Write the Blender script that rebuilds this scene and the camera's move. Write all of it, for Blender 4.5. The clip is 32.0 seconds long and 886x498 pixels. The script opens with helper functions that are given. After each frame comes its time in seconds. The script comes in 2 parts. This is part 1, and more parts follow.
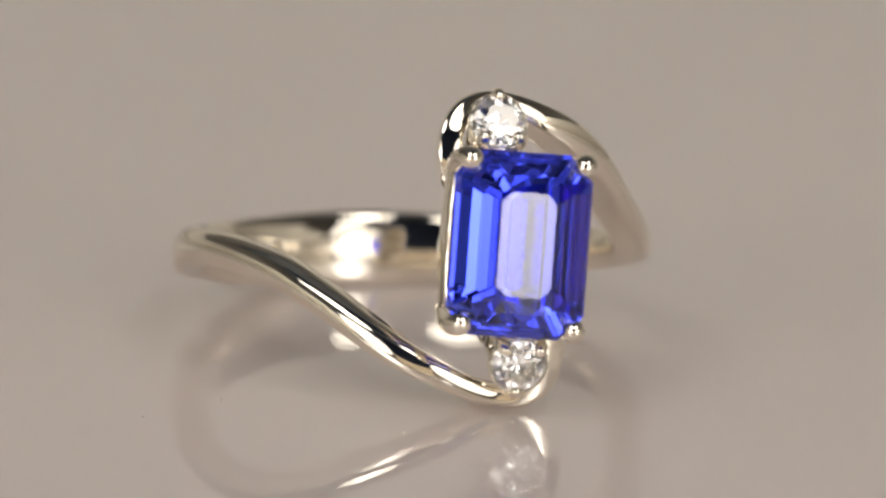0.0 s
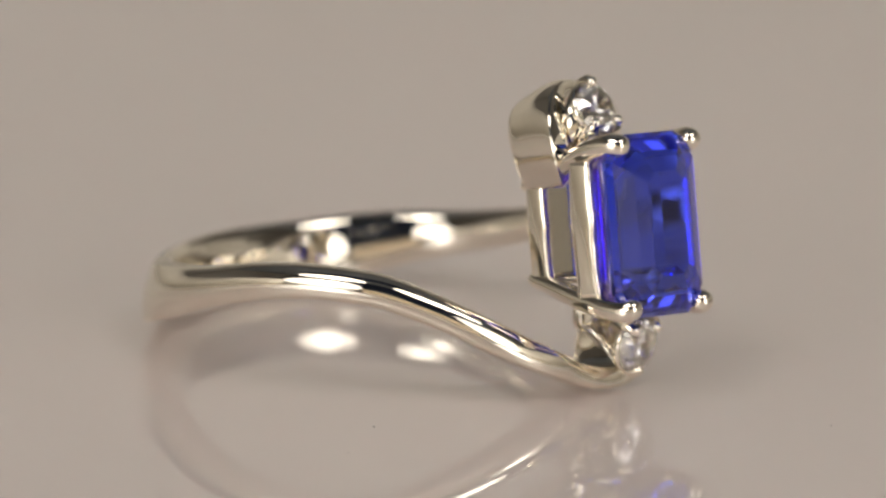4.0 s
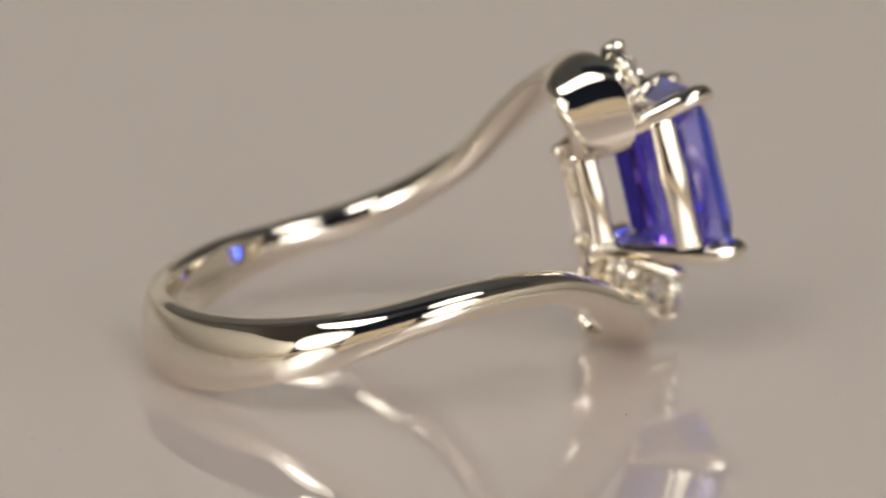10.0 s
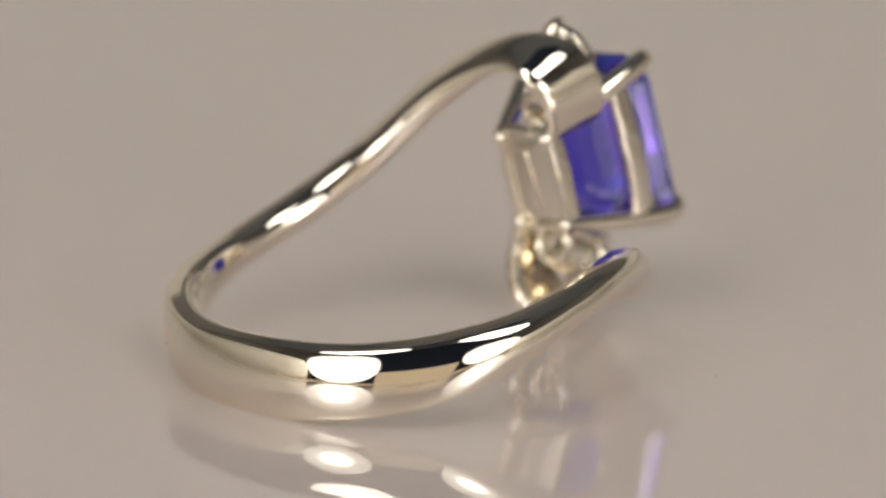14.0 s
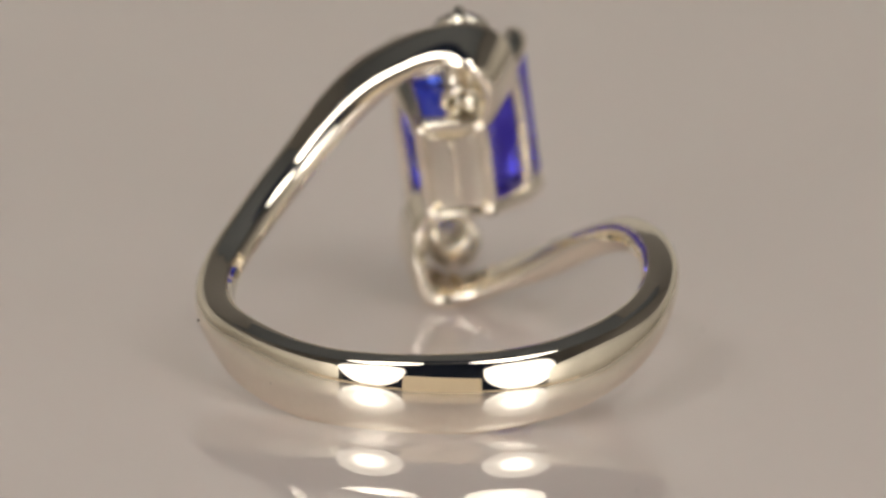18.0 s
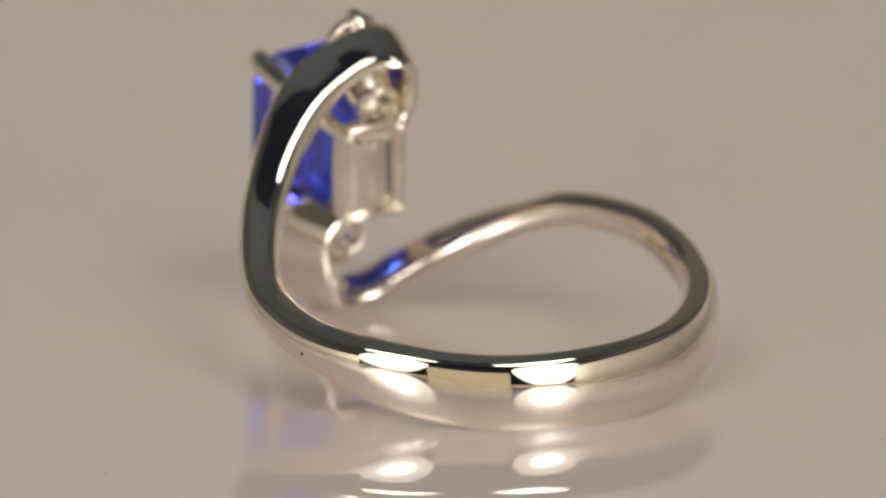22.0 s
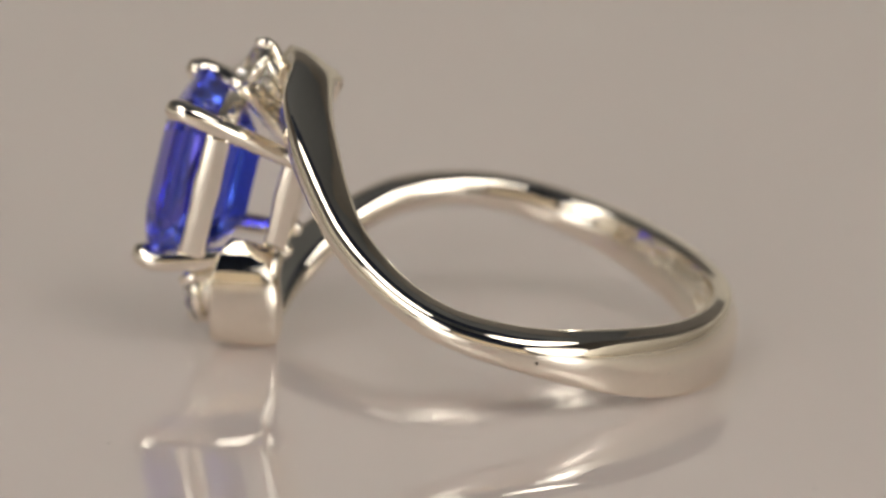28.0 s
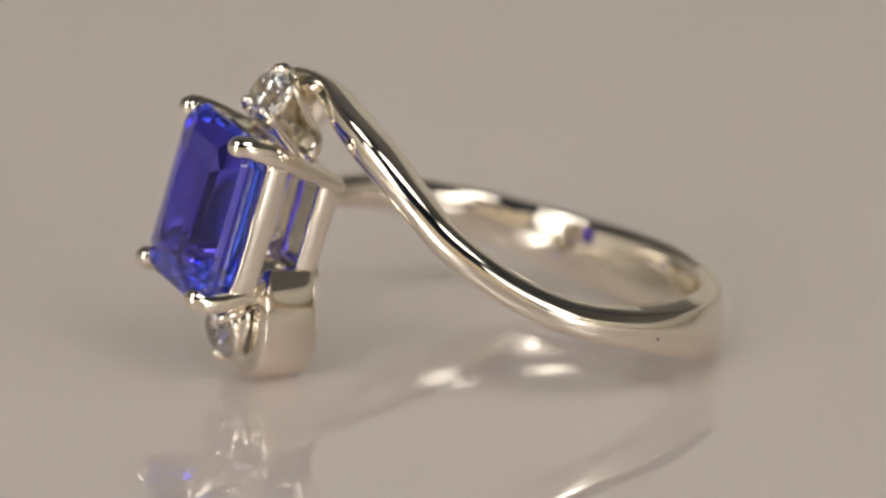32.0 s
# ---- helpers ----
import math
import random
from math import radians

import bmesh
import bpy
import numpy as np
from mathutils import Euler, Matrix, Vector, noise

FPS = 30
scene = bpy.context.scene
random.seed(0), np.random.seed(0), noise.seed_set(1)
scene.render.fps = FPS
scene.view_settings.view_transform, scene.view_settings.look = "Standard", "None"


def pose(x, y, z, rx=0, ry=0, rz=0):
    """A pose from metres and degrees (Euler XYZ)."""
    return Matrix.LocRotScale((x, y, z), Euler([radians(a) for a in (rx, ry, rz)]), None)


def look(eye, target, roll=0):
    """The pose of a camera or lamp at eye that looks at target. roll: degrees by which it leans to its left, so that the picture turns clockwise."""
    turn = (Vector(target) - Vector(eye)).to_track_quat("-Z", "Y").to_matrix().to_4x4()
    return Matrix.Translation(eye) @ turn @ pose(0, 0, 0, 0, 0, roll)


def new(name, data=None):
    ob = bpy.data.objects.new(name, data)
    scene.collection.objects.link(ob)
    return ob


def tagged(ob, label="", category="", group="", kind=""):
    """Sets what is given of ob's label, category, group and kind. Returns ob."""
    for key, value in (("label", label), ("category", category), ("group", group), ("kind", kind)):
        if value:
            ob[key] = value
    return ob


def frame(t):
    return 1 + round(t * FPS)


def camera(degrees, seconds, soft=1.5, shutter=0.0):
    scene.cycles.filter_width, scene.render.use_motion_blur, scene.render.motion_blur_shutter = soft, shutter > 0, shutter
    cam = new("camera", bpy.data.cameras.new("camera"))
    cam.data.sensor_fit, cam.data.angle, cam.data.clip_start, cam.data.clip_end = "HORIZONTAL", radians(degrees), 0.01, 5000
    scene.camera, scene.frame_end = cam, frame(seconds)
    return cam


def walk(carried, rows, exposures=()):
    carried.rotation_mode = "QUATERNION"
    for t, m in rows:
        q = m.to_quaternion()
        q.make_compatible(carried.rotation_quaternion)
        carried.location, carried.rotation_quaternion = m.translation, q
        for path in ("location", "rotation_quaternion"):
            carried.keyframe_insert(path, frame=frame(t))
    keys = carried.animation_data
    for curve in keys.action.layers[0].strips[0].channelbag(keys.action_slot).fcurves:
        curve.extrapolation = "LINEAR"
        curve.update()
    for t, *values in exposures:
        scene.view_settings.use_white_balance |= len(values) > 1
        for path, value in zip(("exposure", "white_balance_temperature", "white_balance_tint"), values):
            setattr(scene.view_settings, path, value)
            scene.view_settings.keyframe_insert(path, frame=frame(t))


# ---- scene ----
from mathutils.bvhtree import BVHTree

# The camera stands still before a slowly turning table; all lengths of the jewel are in millimetres.
MM = 0.001
FOV, DEPTH, RISE, DIP, LEAN, YAW = 5.984, 375.0, 103.96, 14.805, 1.275, 0.0306
cam = camera(FOV, 32.0, soft=2.6)
eye = Vector((0, -DEPTH, RISE)) * MM
ahead = Vector((math.sin(radians(YAW)) * math.cos(radians(DIP)), math.cos(radians(YAW)) * math.cos(radians(DIP)), -math.sin(radians(DIP))))
walk(cam, [(0, look(eye, eye + ahead, LEAN)), (32, look(eye, eye + ahead, LEAN))])
cam.data.dof.use_dof = True
cam.data.dof.focus_distance = 0.379
cam.data.dof.aperture_fstop = 35.0
cam.data.dof.aperture_blades = 0

TURN = 8.744      # degrees a second
RING_AXES = Matrix(((0.30871747, 0.94977156, 0.0512592), (-0.92505114, 0.28727026, 0.24850793), (0.22130052, -0.12413612, 0.96727261)))
RING_CENTRE = Vector((-1.2469, 3.0058, 4.6825)) * MM
RING_POSE = Matrix.Translation(RING_CENTRE) @ RING_AXES.to_4x4()


# ---- light ----
world = bpy.data.worlds.new("studio")
scene.world = world
world.use_nodes = True
world.node_tree.nodes["Background"].inputs["Color"].default_value = (1.0, 0.95, 0.88, 1)
world.node_tree.nodes["Background"].inputs["Strength"].default_value = 0.05
scene.view_settings.exposure = 0.0
scene.cycles.max_bounces, scene.cycles.glossy_bounces, scene.cycles.transmission_bounces = 24, 16, 24


# ---- materials ----
def material(name, colour, rough=0.4, metal=0.0, **more):
    mat = bpy.data.materials.new(name)
    mat.use_nodes = True
    b = mat.node_tree.nodes["Principled BSDF"]
    b.inputs["Base Color"].default_value = (*colour, 1)
    b.inputs["Roughness"].default_value = rough
    b.inputs["Metallic"].default_value = metal
    for k, v in more.items():
        b.inputs[k.replace("_", " ")].default_value = v
    return mat


def grain(mat, scale, low, high, bump=0.0, fine=8.0, rough=None):
    """Two scales of colour variation in object space, with an optional relief and roughness range."""
    t = mat.node_tree
    b = t.nodes["Principled BSDF"]
    where = t.nodes.new("ShaderNodeTexCoord")
    n1, n2 = t.nodes.new("ShaderNodeTexNoise"), t.nodes.new("ShaderNodeTexNoise")
    n1.inputs["Scale"].default_value, n2.inputs["Scale"].default_value = scale, scale * fine
    n1.inputs["Detail"].default_value = n2.inputs["Detail"].default_value = 4
    add = t.nodes.new("ShaderNodeMath")
    add.operation = "ADD"
    half = t.nodes.new("ShaderNodeMath")
    half.operation, half.inputs[1].default_value = "MULTIPLY", 0.5
    ramp = t.nodes.new("ShaderNodeValToRGB")
    ramp.color_ramp.elements[0].position, ramp.color_ramp.elements[1].position = 0.35, 0.65
    ramp.color_ramp.elements[0].color, ramp.color_ramp.elements[1].color = (*low, 1), (*high, 1)
    for n in (n1, n2):
        t.links.new(where.outputs["Object"], n.inputs["Vector"])
    t.links.new(n1.outputs["Fac"], add.inputs[0])
    t.links.new(n2.outputs["Fac"], add.inputs[1])
    t.links.new(add.outputs[0], half.inputs[0])
    t.links.new(half.outputs[0], ramp.inputs[0])
    t.links.new(ramp.outputs[0], b.inputs["Base Color"])
    if rough:
        spread = t.nodes.new("ShaderNodeMapRange")
        spread.inputs["From Min"].default_value, spread.inputs["From Max"].default_value = 0.35, 0.65
        spread.inputs["To Min"].default_value, spread.inputs["To Max"].default_value = rough
        t.links.new(n2.outputs["Fac"], spread.inputs["Value"])
        t.links.new(spread.outputs[0], b.inputs["Roughness"])
    if bump:
        bp = t.nodes.new("ShaderNodeBump")
        bp.inputs["Strength"].default_value, bp.inputs["Distance"].default_value = bump, 0.00002
        t.links.new(n2.outputs["Fac"], bp.inputs["Height"])
        t.links.new(bp.outputs[0], b.inputs["Normal"])
    return mat


GOLD = grain(material("polished_white_gold", (0.87, 0.815, 0.715), 0.04, 1.0), 350, (0.85, 0.795, 0.69), (0.89, 0.835, 0.73), 0.004, 9, (0.02, 0.05))
CAST = grain(material("cast_white_gold", (0.84, 0.80, 0.71), 0.12, 1.0), 600, (0.80, 0.76, 0.66), (0.87, 0.83, 0.74), 0.3, 6, (0.05, 0.15))
BLUE = material("blue_violet_gem", (0.04, 0.062, 0.85), 0.0, 0.0, IOR=1.70, Transmission_Weight=1.0)
CORNFLOWER = material("blue_violet_gem_bluer_side", (0.07, 0.15, 0.93), 0.0, 0.0, IOR=1.70, Transmission_Weight=1.0)
VIOLET = material("blue_violet_gem_violet_side", (0.27, 0.115, 0.88), 0.0, 0.0, IOR=1.70, Transmission_Weight=1.0)
CLEAR = material("clear_gem", (0.98, 0.98, 0.98), 0.0, 0.0, IOR=2.42, Transmission_Weight=1.0)
ACRYLIC = grain(material("glossy_acrylic", (0.6, 0.56, 0.52), 0.06, 0.0, IOR=1.8, Coat_Weight=1.0, Coat_IOR=1.5, Coat_Roughness=0.012), 25, (0.74, 0.65, 0.615), (0.755, 0.665, 0.63), 0.0, 30, (0.42, 0.48))
ACRYLIC.node_tree.nodes["Principled BSDF"].inputs["Subsurface Weight"].default_value = 0.7
ACRYLIC.node_tree.nodes["Principled BSDF"].inputs["Subsurface Radius"].default_value = (0.85, 0.95, 0.95)
ACRYLIC.node_tree.nodes["Principled BSDF"].inputs["Subsurface Scale"].default_value = 0.034
PAPER = grain(material("taupe_paper", (0.62, 0.58, 0.54), 0.85), 6, (0.60, 0.56, 0.51), (0.64, 0.60, 0.55), 0.2, 40)
SWEEP = grain(material("cream_backing_paper", (0.72, 0.67, 0.60), 0.85), 6, (0.69, 0.655, 0.585), (0.73, 0.695, 0.625), 0.2, 40)
CARD = grain(material("cream_translucent_card", (0.76, 0.73, 0.65), 0.8), 6, (0.74, 0.71, 0.63), (0.78, 0.75, 0.67), 0.1, 40)
through_light = CARD.node_tree.nodes.new("ShaderNodeBsdfTranslucent")
through_light.inputs["Color"].default_value = (0.86, 0.79, 0.69, 1)
card_mix = CARD.node_tree.nodes.new("ShaderNodeMixShader")
card_mix.inputs[0].default_value = 0.85
CARD.node_tree.links.new(CARD.node_tree.nodes["Principled BSDF"].outputs[0], card_mix.inputs[1])
CARD.node_tree.links.new(through_light.outputs[0], card_mix.inputs[2])
CARD.node_tree.links.new(card_mix.outputs[0], CARD.node_tree.nodes["Material Output"].inputs["Surface"])
WALL = grain(material("grey_studio_wall", (0.3, 0.28, 0.26), 0.9), 2, (0.60, 0.57, 0.53), (0.64, 0.61, 0.57), 0.2, 30)
CEILING = grain(material("blue_grey_ceiling", (0.46, 0.51, 0.58), 0.9), 2, (0.44, 0.49, 0.56), (0.48, 0.53, 0.60), 0.2, 30)
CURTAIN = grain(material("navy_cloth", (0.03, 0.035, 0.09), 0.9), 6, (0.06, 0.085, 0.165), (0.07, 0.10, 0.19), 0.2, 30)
LINT = grain(material("pale_lint", (0.6, 0.58, 0.55), 0.9), 3000, (0.5, 0.48, 0.46), (0.7, 0.68, 0.65))
DUST = grain(material("dark_dust", (0.05, 0.04, 0.03), 0.9), 3000, (0.03, 0.025, 0.02), (0.07, 0.055, 0.04))


def glow(name, colour, rim, core, spread):
    """A lit cloth: brightest in the middle, where the bulb stands behind it."""
    mat = bpy.data.materials.new(name)
    mat.use_nodes = True
    t = mat.node_tree
    t.nodes.remove(t.nodes["Principled BSDF"])
    where, far, fall = t.nodes.new("ShaderNodeTexCoord"), t.nodes.new("ShaderNodeVectorMath"), t.nodes.new("ShaderNodeMapRange")
    far.operation, fall.interpolation_type = "LENGTH", "SMOOTHERSTEP"
    fall.inputs["From Min"].default_value, fall.inputs["From Max"].default_value = 0.0, spread
    fall.inputs["To Min"].default_value, fall.inputs["To Max"].default_value = core, rim
    em = t.nodes.new("ShaderNodeEmission")
    em.inputs["Color"].default_value = (*colour, 1)
    t.links.new(where.outputs["Object"], far.inputs[0])
    t.links.new(far.outputs["Value"], fall.inputs["Value"])
    t.links.new(fall.outputs[0], em.inputs["Strength"])
    t.links.new(em.outputs[0], t.nodes["Material Output"].inputs["Surface"])
    return mat


GLOW = glow("lit_cloth", (1.0, 0.945, 0.88), 1.9, 12.5, 0.2)
UPPER_GLOW = glow("lit_cloth_above", (1.0, 0.945, 0.88), 3.95, 10.7, 0.2)
BLACK = grain(material("black_cloth_dish", (0.02, 0.02, 0.022), 0.7), 20, (0.016, 0.016, 0.018), (0.026, 0.026, 0.028), 0.1, 10)


# ---- mesh helpers ----
def part(name, bm, mat, parent=None, label="", smooth=True):
    me = bpy.data.meshes.new(name)
    bmesh.ops.recalc_face_normals(bm, faces=bm.faces)
    for f in bm.faces:
        f.smooth = smooth
    bm.to_mesh(me)
    bm.free()
    me.materials.append(mat)
    ob = new(name, me)
    if parent:
        ob.parent = parent
    if label:
        tagged(ob, label)
    return ob


def box(size, at=(0, 0, 0), bevel=0.0, turn=None, segments=2):
    bm = bmesh.new()
    bmesh.ops.create_cube(bm, size=1, matrix=Matrix.Diagonal((*size, 1)))
    if bevel:
        bmesh.ops.bevel(bm, geom=bm.edges[:], offset=bevel, segments=segments, profile=0.5, affect="EDGES")
    bm.transform(Matrix.Translation(at) @ (turn.to_4x4() if turn else Matrix.Identity(4)))
    return bm


def loft(rings, closed=False):
    """Skins rings of equal length; open lofts are capped."""
    bm = bmesh.new()
    rows = [[bm.verts.new(p) for p in r] for r in rings]
    n = len(rows[0])
    pairs = list(zip(rows, rows[1:] + rows[:1])) if closed else list(zip(rows, rows[1:]))
    for a, b in pairs:
        for i in range(n):
            bm.faces.new((a[i], a[(i + 1) % n], b[(i + 1) % n], b[i]))
    if not closed:
        bm.faces.new(rows[0][::-1])
        bm.faces.new(rows[-1])
    return bm


def tube(points, radii, sides=14):
    """A bar through points (mm) with a radius at each, its ends rounded off."""
    pts = [Vector(p) for p in points]
    first, last = (pts[0] - pts[1]).normalized(), (pts[-1] - pts[-2]).normalized()
    seq, rad = [], []
    for k in (80, 60, 40, 20):
        seq.append(pts[0] + first * radii[0] * math.sin(radians(k)))
        rad.append(radii[0] * math.cos(radians(k)))
    seq += pts
    rad += list(radii)
    for k in (20, 40, 60, 80):
        seq.append(pts[-1] + last * radii[-1] * math.sin(radians(k)))
        rad.append(radii[-1] * math.cos(radians(k)))
    rings = []
    for i, (p, r) in enumerate(zip(seq, rad)):
        d = (seq[min(i + 1, len(seq) - 1)] - seq[max(i - 1, 0)]).normalized()
        side = d.cross(Vector((0.13, 0.21, 1.0) if abs(d.z) < 0.9 else (1, 0.2, 0))).normalized()
        other = d.cross(side)
        rings.append([(p + (side * math.cos(2 * math.pi * k / sides) + other * math.sin(2 * math.pi * k / sides)) * r) * MM for k in range(sides)])
    return loft(rings)


def hoop(centre, radius, thick, deep, sides=40, section=10):
    """A ring round the x axis of the jewel: thick across, deep along the axis."""
    rings = []
    for k in range(sides):
        a = 2 * math.pi * k / sides
        e = Vector((0, math.cos(a), math.sin(a)))
        rings.append([(Vector(centre) + e * (radius + thick * 0.5 * math.cos(2 * math.pi * j / section)) + Vector((deep * 0.5 * math.sin(2 * math.pi * j / section), 0, 0))) * MM for j in range(section)])
    return loft(rings, True)


def spline(values, k, u):
    """Catmull-Rom through rows of numbers."""
    a, b, c, d = (values[min(max(k + o, 0), len(values) - 1)] for o in (-1, 0, 1, 2))
    return [0.5 * (2 * q + (r - p) * u + (2 * p - 5 * q + 4 * r - s) * u * u + (3 * q - p - 3 * r + s) * u ** 3) for p, q, r, s in zip(a, b, c, d)]


# ---- setting ----
def disc(name, radius, thick, top, mat, bevel, sides=128):
    prof = [(0.0, top - thick), (radius - bevel, top - thick), (radius, top - thick + bevel), (radius, top - bevel), (radius - bevel * 0.3, top - bevel * 0.3), (radius - bevel, top)]
    bm = bmesh.new()
    rows = [[bm.verts.new((r * math.cos(2 * math.pi * k / sides), r * math.sin(2 * math.pi * k / sides), z)) for k in range(sides)] for r, z in prof[1:]]
    for a, b in zip(rows, rows[1:]):
        for i in range(sides):
            bm.faces.new((a[i], a[(i + 1) % sides], b[(i + 1) % sides], b[i]))
    bm.faces.new(rows[0][::-1])
    bm.faces.new(rows[-1])
    return part(name, bm, mat, smooth=False)


platform = disc("turntable_platform", 0.16, 0.020, -0.00006, ACRYLIC, 0.001)
tagged(platform, "round glossy pale taupe acrylic turntable platform", "turntable", kind="structure")
ground = part("floor", box((3.0, 3.0, 0.02), (0, 0, -0.0305)), PAPER, smooth=False)
tagged(ground, "plain taupe paper covering the studio table", "floor", kind="structure")


def sweep_sheet():
    """A U-shaped paper sheet round the back and sides of the table, its top edge rolled outwards."""
    plan = [(-0.65, -0.6), (-0.65, -0.4), (-0.65, -0.2), (-0.65, 0.05), (-0.65, 0.31)] + [(-0.40 - 0.25 * math.cos(a), 0.31 + 0.25 * math.sin(a)) for a in [radians(9 * k) for k in range(1, 11)]]
    plan += [(-x, y) for x, y in plan[::-1]]
    profile_out = [(0.0, -0.0205), (0.0, 0.09), (0.008, 0.16), (0.025, 0.205), (0.05, 0.24), (0.085, 0.268), (0.125, 0.288), (0.17, 0.30), (0.23, 0.305)]
    profile_out += [(o + 0.002, z - 0.006) for o, z in profile_out[::-1]]
    rings = []
    for i, (x, y) in enumerate(plan):
        (x0, y0), (x1, y1) = plan[max(i - 1, 0)], plan[min(i + 1, len(plan) - 1)]
        d = Vector((x1 - x0, y1 - y0)).normalized()
        rings.append([Vector((x - d.y * o, y + d.x * o, max(z, -0.0203))) for o, z in profile_out])
    return loft(rings)


backdrop = part("backdrop", sweep_sheet(), SWEEP)
tagged(backdrop, "cream paper sweep curving round the turntable", "backdrop", kind="structure")
for nm, size, at in (("wall_west", (0.02, 3, 1.63), (-1.51, 0, 0.78)), ("wall_east", (0.02, 3, 1.63), (1.51, 0, 0.78)), ("wall_north", (3.0, 0.02, 1.63), (0, 1.49, 0.78))):
    tagged(part(nm, box(size, at), WALL, smooth=False), "plain grey studio wall", "wall", kind="structure")
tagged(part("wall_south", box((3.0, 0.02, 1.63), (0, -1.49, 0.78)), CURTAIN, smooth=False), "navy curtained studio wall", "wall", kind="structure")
# Unseen flag, added overhead so the upper faces of the metal reflect dark navy.
tagged(part("overhead_flag", box((1.42, 0.76, 0.02), (-0.09, -0.38, 1.575)), CURTAIN, smooth=False), "unseen navy cloth flag added below the ceiling to darken reflections", "panel", kind="structure")
tagged(part("ceiling", box((3.04, 3.04, 0.02), (0, 0, 1.605)), CEILING, smooth=False), "plain blue-grey studio ceiling", "ceiling", kind="structure")


def fill_card(y, wide, tall, wing, lip):
    """A small cream card, unseen and added as fill: it stands below the lens and faces the turntable, with a strut
    behind it and two low wings folded forward.
    """
    card = new("fill_card")
    tagged(card, "unseen cream fill card with low folded wings, added before the turntable", "reflector")
    card.matrix_world = pose(0, y, -0.0205)
    part("panel", box((wide, 0.003, tall), (0, 0, tall / 2), 0.001), CARD, card, smooth=False)
    for side in (-1, 1):
        fold = pose(side * (wide / 2 + 0.002), 0, 0, 0, 0, side * 38) @ pose(side * wing / 2, 0, 0)
        part("wing", box((wing, 0.003, lip), (0, 0, lip / 2), 0.001), CARD, card, smooth=False).matrix_local = fold
    part("strut", box((0.02, 0.05, 0.004), (0, -0.026, 0.002), 0.001), BLACK, card, "dark strut", smooth=False)


# Added to lighten the band's reflections: panel between the lamps, wings under them.
fill_card(-0.33, 0.21, 0.096, 0.26, 0.027)


# ---- the two lamps before the turntable ----
def studio_lamp(azimuth, elevation, distance, radius, drop):
    """A round softbox on a stand: a cloth diffuser that is brightest in its middle, a dark dish, a pole and a foot."""
    a, e = radians(azimuth), radians(elevation)
    p = Vector((math.sin(a) * math.cos(e), -math.cos(a) * math.cos(e), math.sin(e))) * distance
    m = look(p, (0, 0, 0.004))
    lamp = new("studio_lamp")
    tagged(lamp, "round studio softbox on a stand, lit, with dark dish", "lamp", "studio lamps")
    lamp.matrix_world = Matrix.Translation((p.x, p.y, -0.0205))
    turn = Matrix.Translation((0, 0, p.z + 0.0205)) @ m.to_3x3().to_4x4()
    n = 64

    def loop(bm, r, z):
        return [bm.verts.new((r * math.cos(2 * math.pi * k / n), drop + r * math.sin(2 * math.pi * k / n), z)) for k in range(n)]

    bm = bmesh.new()
    bm.faces.new(loop(bm, radius, 0.0))
    diffuser = part("diffuser", bm, GLOW, lamp, "glowing white cloth diffuser", smooth=False)
    diffuser.matrix_local = turn
    bm = bmesh.new()
    rows = [loop(bm, r, z) for r, z in ((radius + 0.004, -0.004), (radius + 0.012, -0.002), (radius + 0.012, 0.02), (radius * 0.8, 0.10), (0.06, 0.16), (0.05, 0.22))]
    for u, v in zip(rows, rows[1:]):
        for i in range(n):
            bm.faces.new((u[i], u[(i + 1) % n], v[(i + 1) % n], v[i]))
    bm.faces.new(rows[-1])
    dish = part("dish", bm, BLACK, lamp, "black cloth dish")
    dish.matrix_local = turn
    back = (turn @ Vector((0, drop, 0.19))) / MM
    part("pole", tube([(back.x, back.y, 4), (back.x, back.y, back.z - 40)], [12, 12]), BLACK, lamp)
    part("foot", box((0.24, 0.24, 0.012), (back.x * MM, back.y * MM, 0.006), 0.003), BLACK, lamp)


studio_lamp(-33, 15.2, 1.0, 0.275, 0.012)
studio_lamp(35, 14.8, 1.0, 0.275, 0.012)


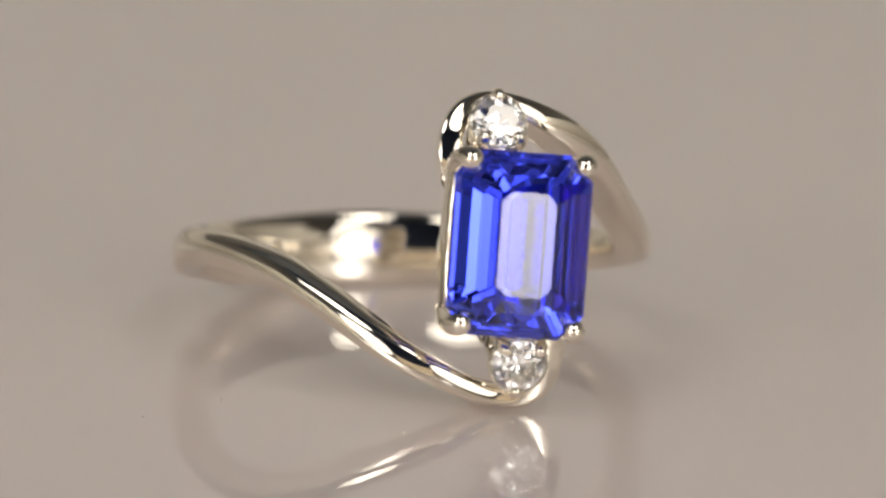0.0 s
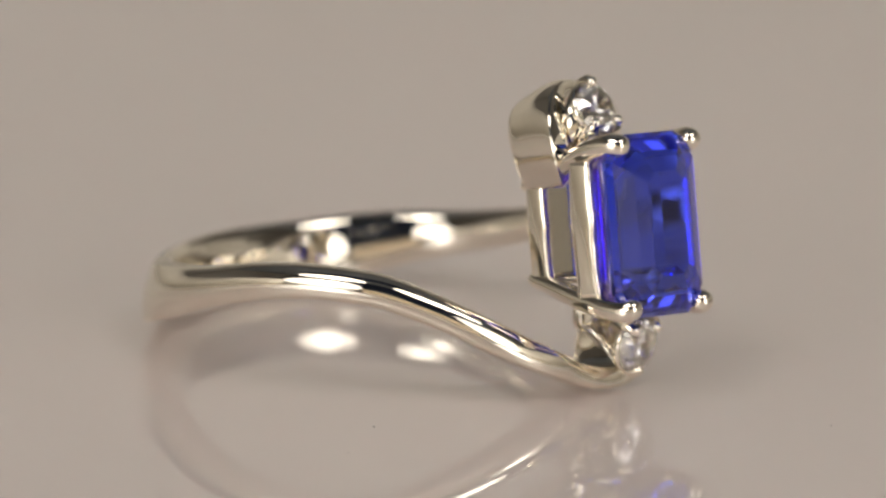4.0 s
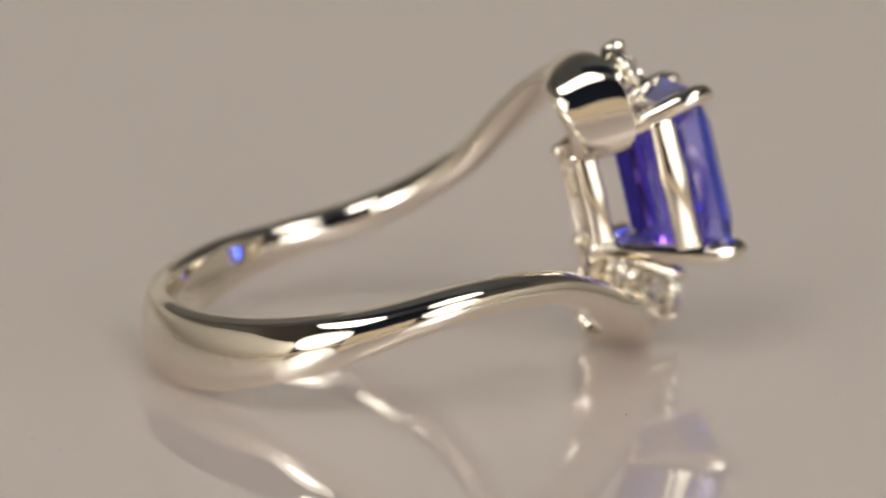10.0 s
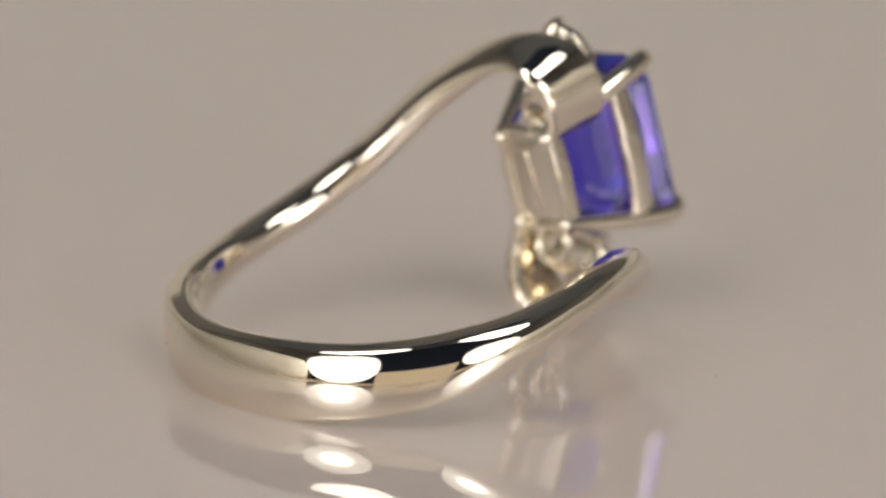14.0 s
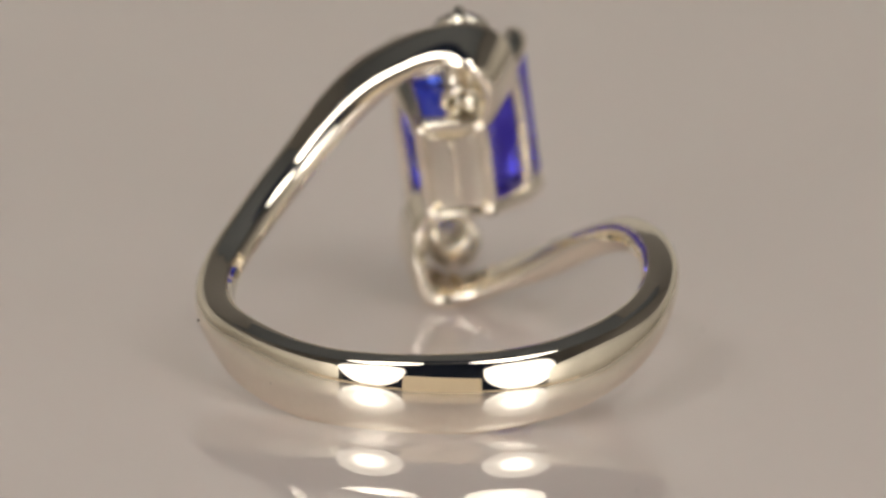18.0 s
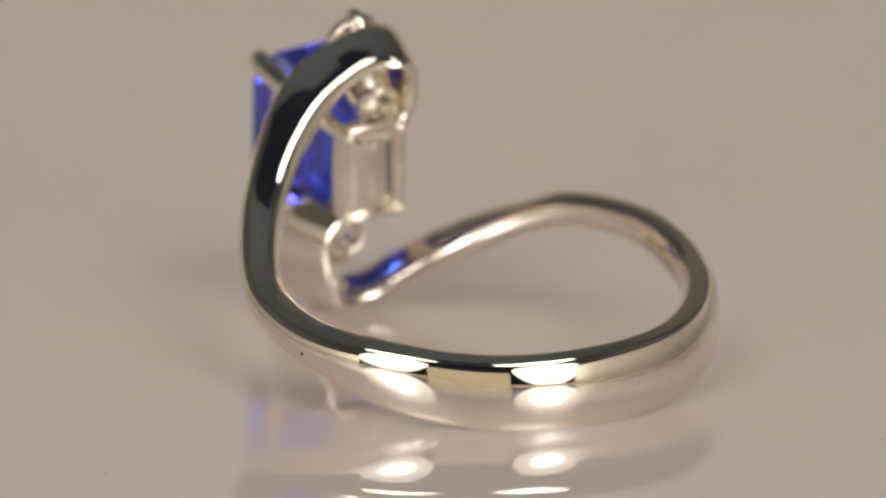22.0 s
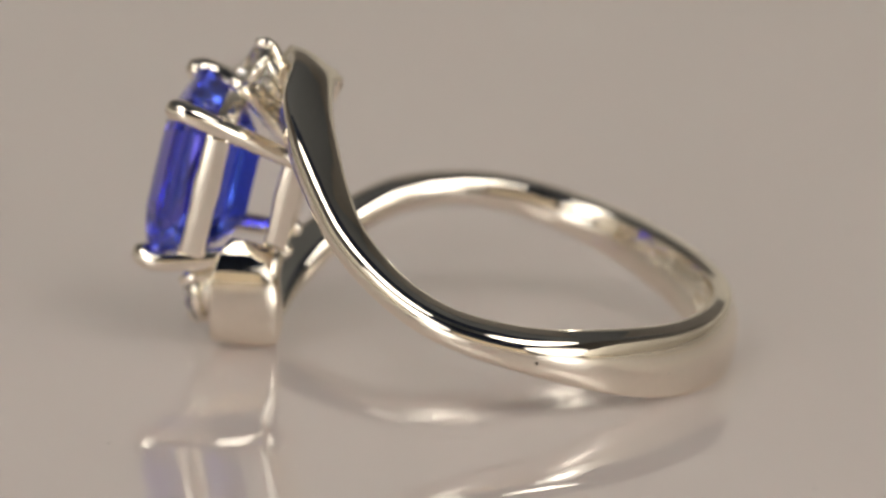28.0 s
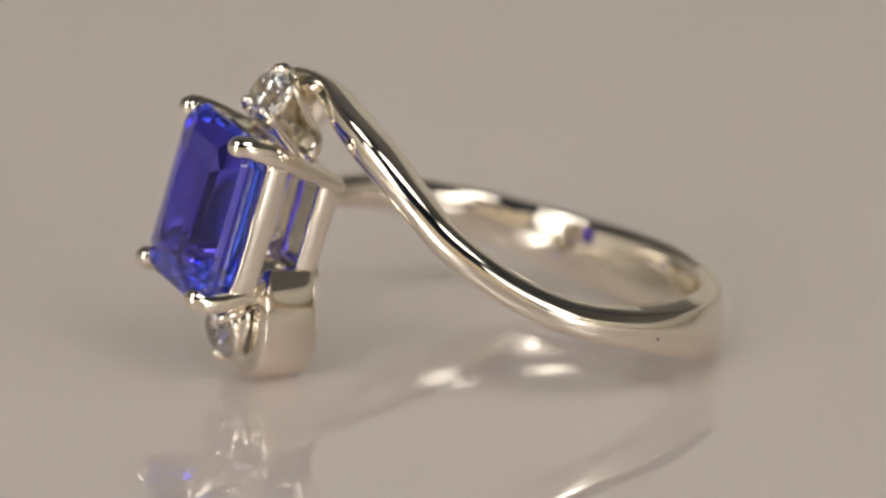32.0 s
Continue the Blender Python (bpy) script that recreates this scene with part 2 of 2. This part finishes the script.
def upper_lamp(azimuth, elevation, distance, wide, tall):
    """An oval softbox above a round one: a lit cloth in a dark shell, hung from the ceiling on a rod."""
    a, e = radians(azimuth), radians(elevation)
    p = Vector((math.sin(a) * math.cos(e), -math.cos(a) * math.cos(e), math.sin(e))) * distance
    lamp = new("upper_lamp")
    tagged(lamp, "oval studio softbox hung from the ceiling, lit, with dark shell", "lamp", "upper studio lamps")
    lamp.matrix_world = Matrix.Translation((p.x, p.y, -0.0205))
    turn = Matrix.Translation((0, 0, p.z + 0.0205)) @ look(p, (0, 0, 0.004)).to_3x3().to_4x4()
    n = 64

    def loop(bm, grow, z):
        return [bm.verts.new((wide / 2 * grow * math.cos(2 * math.pi * k / n), tall / 2 * grow * math.sin(2 * math.pi * k / n), z)) for k in range(n)]

    bm = bmesh.new()
    bm.faces.new(loop(bm, 1.0, 0.0))
    part("diffuser", bm, UPPER_GLOW, lamp, "glowing white cloth diffuser", smooth=False).matrix_local = turn
    bm = bmesh.new()
    rows = [loop(bm, g, z) for g, z in ((1.01, -0.003), (1.05, -0.001), (1.05, 0.015), (0.8, 0.07), (0.3, 0.11), (0.2, 0.13))]
    for u, v in zip(rows, rows[1:]):
        for i in range(n):
            bm.faces.new((u[i], u[(i + 1) % n], v[(i + 1) % n], v[i]))
    bm.faces.new(rows[-1])
    part("shell", bm, BLACK, lamp, "black cloth shell").matrix_local = turn
    back = (turn @ Vector((0, 0, 0.11))) / MM
    part("rod", tube([(back.x, back.y, back.z), (back.x, back.y, 1600)], [9, 9]), BLACK, lamp)
    part("ceiling_plate", box((0.12, 0.12, 0.012), (back.x * MM, back.y * MM, 1.6085), 0.003), BLACK, lamp)


upper_lamp(-36, 52, 1.0, 0.52, 0.34)
upper_lamp(38, 52, 1.0, 0.52, 0.34)


# ---- the ring ----
ring = new("gemstone_ring")
tagged(ring, "white gold bypass ring with blue-violet stone and two clear stones", "ring")
ring.matrix_world = RING_POSE

# The band from the upper curl round the back to the lower curl: angle round the finger, height, half width, inner and outer radius, roundness, lean of the inner edge.
UPPER = [(-8.0, 2.15, 0.30, 9.9, 12.6, 0.12, 0.0), (-10.6, 2.7, 0.34, 10.1, 13.1, 0.12, 0.0), (-11.5, 3.5, 0.38, 10.0, 13.2, 0.12, -0.02), (-11.7, 4.4, 0.40, 9.75, 13.15, 0.12, 0.05), (-11.0, 5.3, 0.42, 9.5, 12.9, 0.12, 0.25),
         (-9.0, 6.08, 0.43, 9.45, 12.5, 0.12, 0.6), (-4.5, 6.52, 0.44, 9.55, 12.05, 0.15, 0.85), (1.5, 6.47, 0.45, 9.6, 11.75, 0.2, 0.72), (7, 6.15, 0.5, 9.55, 11.85, 0.25, 0.56),
         (13, 5.62, 0.60, 9.45, 11.98, 0.35, 0.4), (20, 4.92, 0.70, 9.35, 11.9, 0.5, 0.25), (28, 4.05, 0.72, 9.25, 11.65, 0.6, 0.16), (36, 3.13, 0.70, 9.2, 11.35, 0.7, 0.12),
         (46, 2.02, 0.70, 9.15, 11.1, 0.6, 0.1), (63, 0.83, 0.72, 9.15, 10.95, 0.6, 0.06), (80, 0.18, 0.76, 9.25, 11.1, 0.6, 0.04), (97, -0.02, 0.86, 9.3, 11.14, 0.6, 0),
         (112, -0.1, 1.02, 9.35, 11.1, 0.6, 0), (130, -0.27, 1.27, 9.3, 11.0, 0.6, 0), (150, -0.57, 1.47, 9.3, 11.0, 0.6, 0)]
LOWER = [(180, -0.95, 1.62, 9.3, 11.0, 0.6, 0), (210, -1.45, 1.47, 9.3, 11.0, 0.6, 0), (230, -1.55, 1.25, 9.3, 11.0, 0.6, 0), (248, -1.47, 1.04, 9.3, 11.0, 0.6, 0),
         (263, -1.3, 0.88, 9.22, 10.9, 0.6, 0), (277, -1.24, 0.82, 9.17, 10.87, 0.6, -0.04), (291, -1.42, 0.76, 9.13, 10.86, 0.6, -0.12), (307, -2.0, 0.74, 9.15, 11.05, 0.6, -0.1),
         (317, -2.78, 0.72, 9.2, 11.2, 0.72, -0.12), (325, -3.54, 0.70, 9.25, 11.4, 0.68, -0.14), (333, -4.44, 0.70, 9.3, 11.7, 0.6, -0.17), (341, -5.32, 0.66, 9.35, 11.9, 0.5, -0.25),
         (348, -6.0, 0.58, 9.4, 12.0, 0.35, -0.4), (354, -6.5, 0.52, 9.45, 11.85, 0.25, -0.45), (358.5, -6.81, 0.50, 9.5, 11.9, 0.2, -0.5), (364.0, -6.95, 0.48, 9.5, 12.05, 0.15, -0.42),
         (368.5, -6.9, 0.46, 9.4, 12.4, 0.12, -0.3), (371.6, -6.47, 0.45, 9.4, 12.65, 0.12, -0.1), (373.2, -5.7, 0.43, 9.4, 12.9, 0.12, 0.0), (373.3, -4.6, 0.41, 9.6, 13.1, 0.12, 0.0), (372.3, -3.5, 0.38, 10.0, 13.2, 0.12, 0.02), (370.6, -2.7, 0.34, 10.1, 13.1, 0.12, 0.0), (368.0, -2.15, 0.30, 9.9, 12.6, 0.12, 0.0)]
STATIONS = UPPER + LOWER


def crown(hw):
    """The arched outside of the broad back, 33 points: the slope grows evenly over the face and faster towards both edges."""
    bow, tip = hw / 3.9, radians(14)
    x, y, pts = 0.0, 0.0, []
    for k in range(321):
        u = k / 160 - 1
        rest = radians(84) - bow - (tip if u > 0 else -tip)
        slope = tip + bow * u + rest * (u ** 13 if u > 0 else -abs(u) ** 17)
        x, y = x + math.cos(slope), y - math.sin(slope)
        if k % 10 == 0:
            pts.append((x, y))
    high, size = pts[16][1], 2 * hw / (pts[-1][0] - pts[0][0])
    mid = (pts[-1][0] + pts[0][0]) / 2
    return [((px - mid) * size, (py - high) * size) for px, py in pts]


def deep_of(arc, k):
    return -arc[k][1]


def profile(hw, deep, bulge, lean):
    """Outline of the band across: (sideways, outwards from the inner radius); softly domed within, arched without, less so on the side that leans.
    The broad back is a shallow arc with eased edges, the slim arms are rounder."""
    broad = min(1.0, max(0.0, (hw - 0.62) / 0.75))
    broad = broad * broad * (3 - 2 * broad)
    c = 0.45 * broad + 0.58 * (1 - broad)
    w = 0.5 * broad + 0.88 * hw * (1 - broad)
    dome = broad * hw * hw / 28.0 + 0.02 * hw
    lift = 0.5 * dome
    flat = min(1.0, abs(lean) / 0.35)
    full = bulge * min(2.0 * hw, deep - 0.2)
    edge = full * (1 - flat) + min(full, 0.32) * flat
    low, high = (full, edge) if lean >= 0 else (edge, full)
    arc = crown(hw)
    top_drop, low_drop = deep_of(arc, 32), deep_of(arc, 0)
    e = 0.85
    pts = []
    for a in (270, 247, 225, 202, 180):
        pts.append((-(hw - w) + w * math.cos(radians(a)), c + lift + c * math.sin(radians(a))))
    rise = (1 - broad) * low + broad * low_drop
    for f in (0.15, 0.3, 0.45, 0.6, 0.75, 0.9):
        pts.append((-hw, c + lift + (deep - rise - c - lift) * f))
    for k in range(33):
        a = math.pi - math.pi * k / 32
        x, y = math.cos(a), math.sin(a)
        b = low if x < 0 else high
        round_x, round_y = hw * math.copysign(abs(x) ** e, x), deep - b + b * abs(y) ** e
        arc_x, arc_y = arc[k][0], deep + arc[k][1]
        pts.append((round_x + (arc_x - round_x) * broad, round_y + (arc_y - round_y) * broad))
    rise = (1 - broad) * high + broad * top_drop
    for f in (0.9, 0.75, 0.6, 0.45, 0.3, 0.15):
        pts.append((hw, c + lift + (deep - rise - c - lift) * f))
    for a in (0, -22, -45, -67, -90):
        pts.append(((hw - w) + w * math.cos(radians(a)), c + lift + c * math.sin(radians(a))))
    for k in range(1, 14):
        u = 1 - k / 7
        pts.append(((hw - w) * u, lift - dome * (1 - u * u)))
    return pts


def even_path(stations, step, sigma):
    """Rows at even steps (mm) along the stations, eased by a bell-shaped mean so that the polish shows no kinks."""
    fine = np.array([spline(stations, k, j / 40) for k in range(len(stations) - 1) for j in range(40)] + [list(stations[-1])])
    here = np.stack([10.6 * np.cos(np.radians(fine[:, 0])), 10.6 * np.sin(np.radians(fine[:, 0])), fine[:, 1]], 1)
    run = np.concatenate([[0], np.cumsum(np.linalg.norm(np.diff(here, axis=0), axis=1))])
    at = np.linspace(0, run[-1], int(run[-1] / step) + 1)
    rows = np.stack([np.interp(at, run, fine[:, c]) for c in range(fine.shape[1])], 1)
    wide = int(3 * sigma / step)
    bell = np.exp(-0.5 * (np.arange(-wide, wide + 1) * step / sigma) ** 2)
    bell /= bell.sum()
    padded = np.concatenate([2 * rows[0] - rows[wide:0:-1], rows, 2 * rows[-1] - rows[-2:-wide - 2:-1]])
    return np.stack([np.convolve(padded[:, c], bell, "valid") for c in range(rows.shape[1])], 1).tolist()


def band_mesh():
    path = even_path(STATIONS, 0.11, 0.42)
    rings = []
    for i, (ang, z, hw, r_in, r_out, bulge, lean) in enumerate(path):
        p, q = path[max(i - 1, 0)], path[min(i + 1, len(path) - 1)]
        along = Vector((radians(q[0] - p[0]) * 10.6, q[1] - p[1])).normalized()
        side = Vector((-along.y, along.x))
        loop = []
        for s, o in profile(hw, r_out - r_in, bulge, lean):
            q = min(1.0, max(0.0, o / (r_out - r_in)))
            s = s * (1 - 0.25 * min(1, abs(lean) / 0.5) * (1 - q)) - lean * (1 - q) ** 1.4 - 0.3 * lean * max(0.0, (q - 0.5) / 0.5) ** 2
            s += 0.3 * min(1.0, max(0.0, (hw - 0.75) / 0.4)) * max(0.0, s / hw) * (1 - q) ** 1.2
            slim = min(1.0, max(0.0, (0.9 - hw) / 0.2))
            s *= 1 + 0.07 * slim * (1 - (2 * q - 1) ** 2)
            a = radians(ang) + side.x * s / 10.6
            r = r_in + o
            loop.append(Vector((r * math.cos(a), r * math.sin(a), z + side.y * s)) * MM)
        rings.append(loop)
    return loft(rings)


band = part("band", band_mesh(), GOLD, ring, "polished white gold bypass band curling round both ends")


def octagon(x, hy, hz, cut):
    return [Vector(p) * MM for p in ((x, hy, -hz + cut), (x, hy, hz - cut), (x, hy - cut, hz), (x, -hy + cut, hz), (x, -hy, hz - cut), (x, -hy, -hz + cut), (x, -hy + cut, -hz), (x, hy - cut, -hz))]


centre = part("centre_stone", loft([octagon(*row) for row in (
    (12.2, 0.05, 1.95, 0.02), (13.15, 1.4, 2.9, 0.5), (14.55, 2.5, 3.6, 0.9), (15.55, 3.22, 4.12, 1.15),
    (15.74, 3.22, 4.12, 1.15), (16.0, 3.03, 3.93, 1.05), (16.43, 2.05, 3.06, 0.75), (16.65, 1.28, 2.33, 0.45))]), BLUE, ring, "transparent blue-violet emerald-cut stone", smooth=False)

centre.data.materials.append(CORNFLOWER)
centre.data.materials.append(VIOLET)
for f in centre.data.polygons:
    f.material_index = 0 if f.center.x > 15.6 * MM else 1 if f.center.y > -0.1 * MM else 2

def rail(x, y, deep, wide, half, bow):
    """A cast bar along the finger's axis with a rounded section and a slightly uneven thickness, its outside bowed out."""
    rings = []
    for k in range(25):
        u = k / 12 - 1
        swell = 1 + 0.05 * math.sin(5.1 * u + 0.7) + 0.025 * math.sin(11 * u)
        off = bow * (1 - u * u)
        loop = []
        for j in range(20):
            a = 2 * math.pi * j / 20
            ca, sa = math.cos(a), math.sin(a)
            loop.append(Vector((x + 0.5 * deep * swell * math.copysign(abs(ca) ** 0.6, ca), y + off + 0.5 * wide * math.copysign(abs(sa) ** 0.6, sa), half * u)) * MM)
        rings.append(loop)
    return loft(rings)


basket = new("basket")
basket.parent = ring
tagged(basket, "white gold four-prong basket")
for sy in (-1, 1):
    for sz in (-1, 1):
        part("prong", tube([(9.95, 1.36 * sy, 2.15 * sz), (11.5, 1.82 * sy, 2.6 * sz), (13.5, 2.5 * sy, 3.22 * sz), (15.0, 2.82 * sy, 3.6 * sz), (15.65, 2.86 * sy, 3.72 * sz), (15.85, 2.78 * sy, 3.72 * sz), (16.14, 2.66 * sy, 3.66 * sz)],
                           [0.36, 0.44, 0.50, 0.51, 0.50, 0.53, 0.53]), GOLD, basket)
    part("front_rail", rail(14.0, 2.7 * sy, 1.25, 0.56, 3.1, 0.12 * sy), GOLD, basket)
    part("base_rail", rail(10.45, 1.45 * sy, 1.1, 0.5, 2.2, 0.05 * sy), GOLD, basket)
    part("cross_rail", box((1.0 * MM, 4.4 * MM, 0.45 * MM), (13.9 * MM, 0, 3.45 * sy * MM), 0.12 * MM), CAST, basket)
for sz, tall in ((-1, 0.3), (1, 0.5)):
    part("base_cross_rail", box((0.9 * MM, 2.7 * MM, tall * MM), (10.4 * MM, 0, 2.3 * sz * MM), 0.14 * MM), CAST, basket)
part("back_plate", loft([octagon(*row) for row in ((10.5, 1.3, 2.2, 0.3), (10.2, 1.3, 2.2, 0.3), (10.02, 0.75, 1.75, 0.2), (9.98, 0.06, 1.5, 0.02))]), CAST, basket, smooth=False)
part("keel", box((0.3 * MM, 0.28 * MM, 3.0 * MM), (9.98 * MM, 0, 0), 0.1 * MM), GOLD, basket)


def brilliant(name, radius, holder):
    """A round brilliant that looks along +x: table, crown stars, girdle, pavilion."""
    bm = bmesh.new()
    n = 8

    def loop(x, r, count, shift):
        return [bm.verts.new(Vector((x, r * math.cos(2 * math.pi * (k + shift) / count), r * math.sin(2 * math.pi * (k + shift) / count))) * radius * MM) for k in range(count)]

    table, star, top, low = loop(0.32, 0.56, n, 0.0), loop(0.18, 0.80, n, 0.5), loop(0.02, 1.0, 2 * n, 0.0), loop(-0.02, 1.0, 2 * n, 0.0)
    under = loop(-0.60, 0.36, n, 0.5)
    tip = bm.verts.new(Vector((-0.88, 0, 0)) * radius * MM)
    bm.faces.new(table)
    for k in range(n):
        j = (k + 1) % n
        bm.faces.new((table[k], star[k], table[j]))
        bm.faces.new((table[k], star[k - 1], top[2 * k], star[k]))
        bm.faces.new((star[k], top[2 * k], top[2 * k + 1]))
        bm.faces.new((star[k], top[2 * k + 1], top[(2 * k + 2) % (2 * n)]))
        bm.faces.new((low[2 * k], under[k], low[2 * k + 1]))
        bm.faces.new((low[2 * k + 1], under[k], low[(2 * k + 2) % (2 * n)]))
        bm.faces.new((low[2 * k], under[k - 1], tip, under[k]))
    for k in range(2 * n):
        j = (k + 1) % (2 * n)
        bm.faces.new((top[k], low[k], low[j], top[j]))
    return part(name, bm, CLEAR, holder, "round brilliant-cut clear stone", smooth=False)


def side_setting(upper, base):
    """A small cup with prongs that holds a round stone, above or, turned half round, below the centre stone."""
    cup = new("side_setting")
    cup.parent = ring
    tagged(cup, "white gold cup with three prongs and a round clear stone")
    half = Matrix.Identity(4) if upper else Matrix.Rotation(math.pi, 4, "X")
    cup.matrix_local = half @ Matrix.Translation(Vector((13.55, -0.68 if upper else -1.1, 5.38)) * MM) @ Matrix.Rotation(radians(-20), 4, "Y")
    brilliant("side_stone", 1.38, cup)
    part("base_ring", hoop(base, 0.88, 0.45, 0.6), CAST, cup)
    part("seat_ring", hoop((-0.22, 0, 0), 1.2, 0.36, 0.45), CAST, cup)
    for a in (90, 228, 318):
        b = radians(a)
        e = Vector((0, math.cos(b), math.sin(b)))
        part("prong", tube([e * 0.88 + base, e * 1.05 + base * 0.45, e * 1.3 + Vector((-0.3, 0, 0)), e * 1.3 + Vector((0.1, 0, 0)), e * 1.15 + Vector((0.28, 0, 0))], [0.27, 0.29, 0.3, 0.29, 0.27], 12), GOLD, cup)
    rows = []
    for k in range(33):
        b = radians(48 + 264 * k / 32)
        e = Vector((0, math.cos(b), math.sin(b)))
        rows.append([(e * r + Vector((-0.3, 0, 0)) + (base + Vector((0.4, 0, 0))) * f) * MM for f, r in ((1.0, 0.98), (0.45, 1.08), (0.0, 1.3), (0.0, 1.12), (0.45, 0.92), (1.0, 0.82))])
    part("wall", loft(rows), CAST, cup)
    part("strut", tube([base + Vector((0.1, 0.62, 0.62)), base * 0.45 + Vector((0, 1.0, 0.05)), base + Vector((0.1, 0.62, -0.62))], [0.14, 0.14, 0.14], 10), CAST, cup)


side_setting(True, Vector((-3.2, 0, -1.3)))
side_setting(False, Vector((-2.7, 0.35, -0.8)))


band_tree = BVHTree.FromPolygons([v.co for v in band.data.vertices], [tuple(f.vertices) for f in band.data.polygons])


def settle(p):
    """The point of the band's surface nearest to p (mm), and the way out of the metal there."""
    near, normal, _, _ = band_tree.find_nearest(Vector(p) * MM)
    return near, normal


def speck_mesh(spots, size):
    """Tiny flat crumbs on spots, each a place and the way up from it."""
    bm = bmesh.new()
    for p, up in spots:
        side = up.cross(Vector((0.3, 0.2, 1.0) if abs(up.z) < 0.9 else (1, 0.3, 0))).normalized()
        other = up.cross(side)
        r = size * random.uniform(0.7, 1.2) * MM
        base = [bm.verts.new(p + (side * math.cos(a) * random.uniform(0.7, 1.2) + other * math.sin(a) * random.uniform(0.7, 1.2)) * r) for a in [2 * math.pi * k / 7 for k in range(7)]]
        top = [bm.verts.new(p + (v.co - p) * 0.6 + up * r * 0.5) for v in base]
        bm.faces.new(top)
        for i in range(7):
            bm.faces.new((base[i], base[(i + 1) % 7], top[(i + 1) % 7], top[i]))
    return bm


part("pit", speck_mesh([settle((-2.9, 10.75, -0.14))], 0.075), DUST, band, "tiny dark casting pit")
part("pit", speck_mesh([settle((-8.6, 6.93, -0.58))], 0.03), DUST, band, "tiny dark casting pit")
part("lint", speck_mesh([settle(p) for p in ((10.02, 4.16, 5.4), (8.98, 4.98, 4.6), (8.52, 6.33, 3.8), (10.0, 3.37, 5.7), (9.15, 4.17, 5.0), (8.15, 6.02, 3.8), (8.47, 5.58, 4.1), (7.85, 6.94, 3.2), (5.93, 8.94, 1.75))], 0.022),
     LINT, band, "a few tiny pale specks of lint")


def stamp(angle, z, wide, tall, turn):
    """A shallow stroke of a worn mark struck into the inside of the band."""
    a = radians(angle)
    near, normal = settle((9.25 * math.cos(a), 9.25 * math.sin(a), z))
    side = Vector((0, 0, 1)).cross(normal).normalized()
    axes = Matrix((normal, side, normal.cross(side))).transposed()
    bm = box((0.05 * MM, wide * MM, tall * MM), bevel=0.015 * MM, turn=Matrix.Rotation(radians(turn), 3, "X"))
    bm.transform(Matrix.Translation(near) @ axes.to_4x4())
    part("stamp", bm, CAST, band, "small worn mark struck into the metal", smooth=False)


for k in range(4):
    stamp(-158 - 2.6 * k, -1.0 + 0.04 * k, 0.09, 0.62, 10)
    stamp(-157 - 2.6 * k, (-0.78, -1.22)[k % 2], 0.26, 0.09, 10)
for k in range(9):
    stamp(-124 - 2.1 * k, -0.9 + 0.28 * math.sin(1.3 * k), 0.5, 0.1, 50 * math.cos(1.3 * k))
    stamp(-125 - 2.1 * k, -1.25 + 0.2 * math.cos(1.1 * k), 0.36, 0.08, -40 * math.cos(1.7 * k))
for k in range(5):
    stamp(124 + 3.2 * k, 0.35 + 0.2 * math.sin(1.6 * k), 0.42, 0.1, 60 * math.cos(1.2 * k))
DUST_AT = [(-5.0, -18.4), (-9.6, -9.0), (-18.2, 15.6), (-16.6, 17.0), (8.2, -19.2), (18.5, 17.6), (-13.0, -12.0), (21, -6), (25, 30), (-30, 8), (12, 24)]
part("dust_specks", speck_mesh([(Vector((x, y, 0)) * MM, Vector((0, 0, 1))) for x, y in DUST_AT], 0.05), DUST, platform, "few tiny dark specks of dust")


def motions():
    """The platform turns at an even pace and carries the ring round."""
    times = [0, 0.1, 0.3] + list(range(1, 32)) + [31.7, 31.9, 32]
    spin = [(t, pose(0, 0, 0, 0, 0, TURN * t)) for t in times]
    walk(platform, spin)
    walk(ring, [(t, m @ RING_POSE) for t, m in spin])


motions()
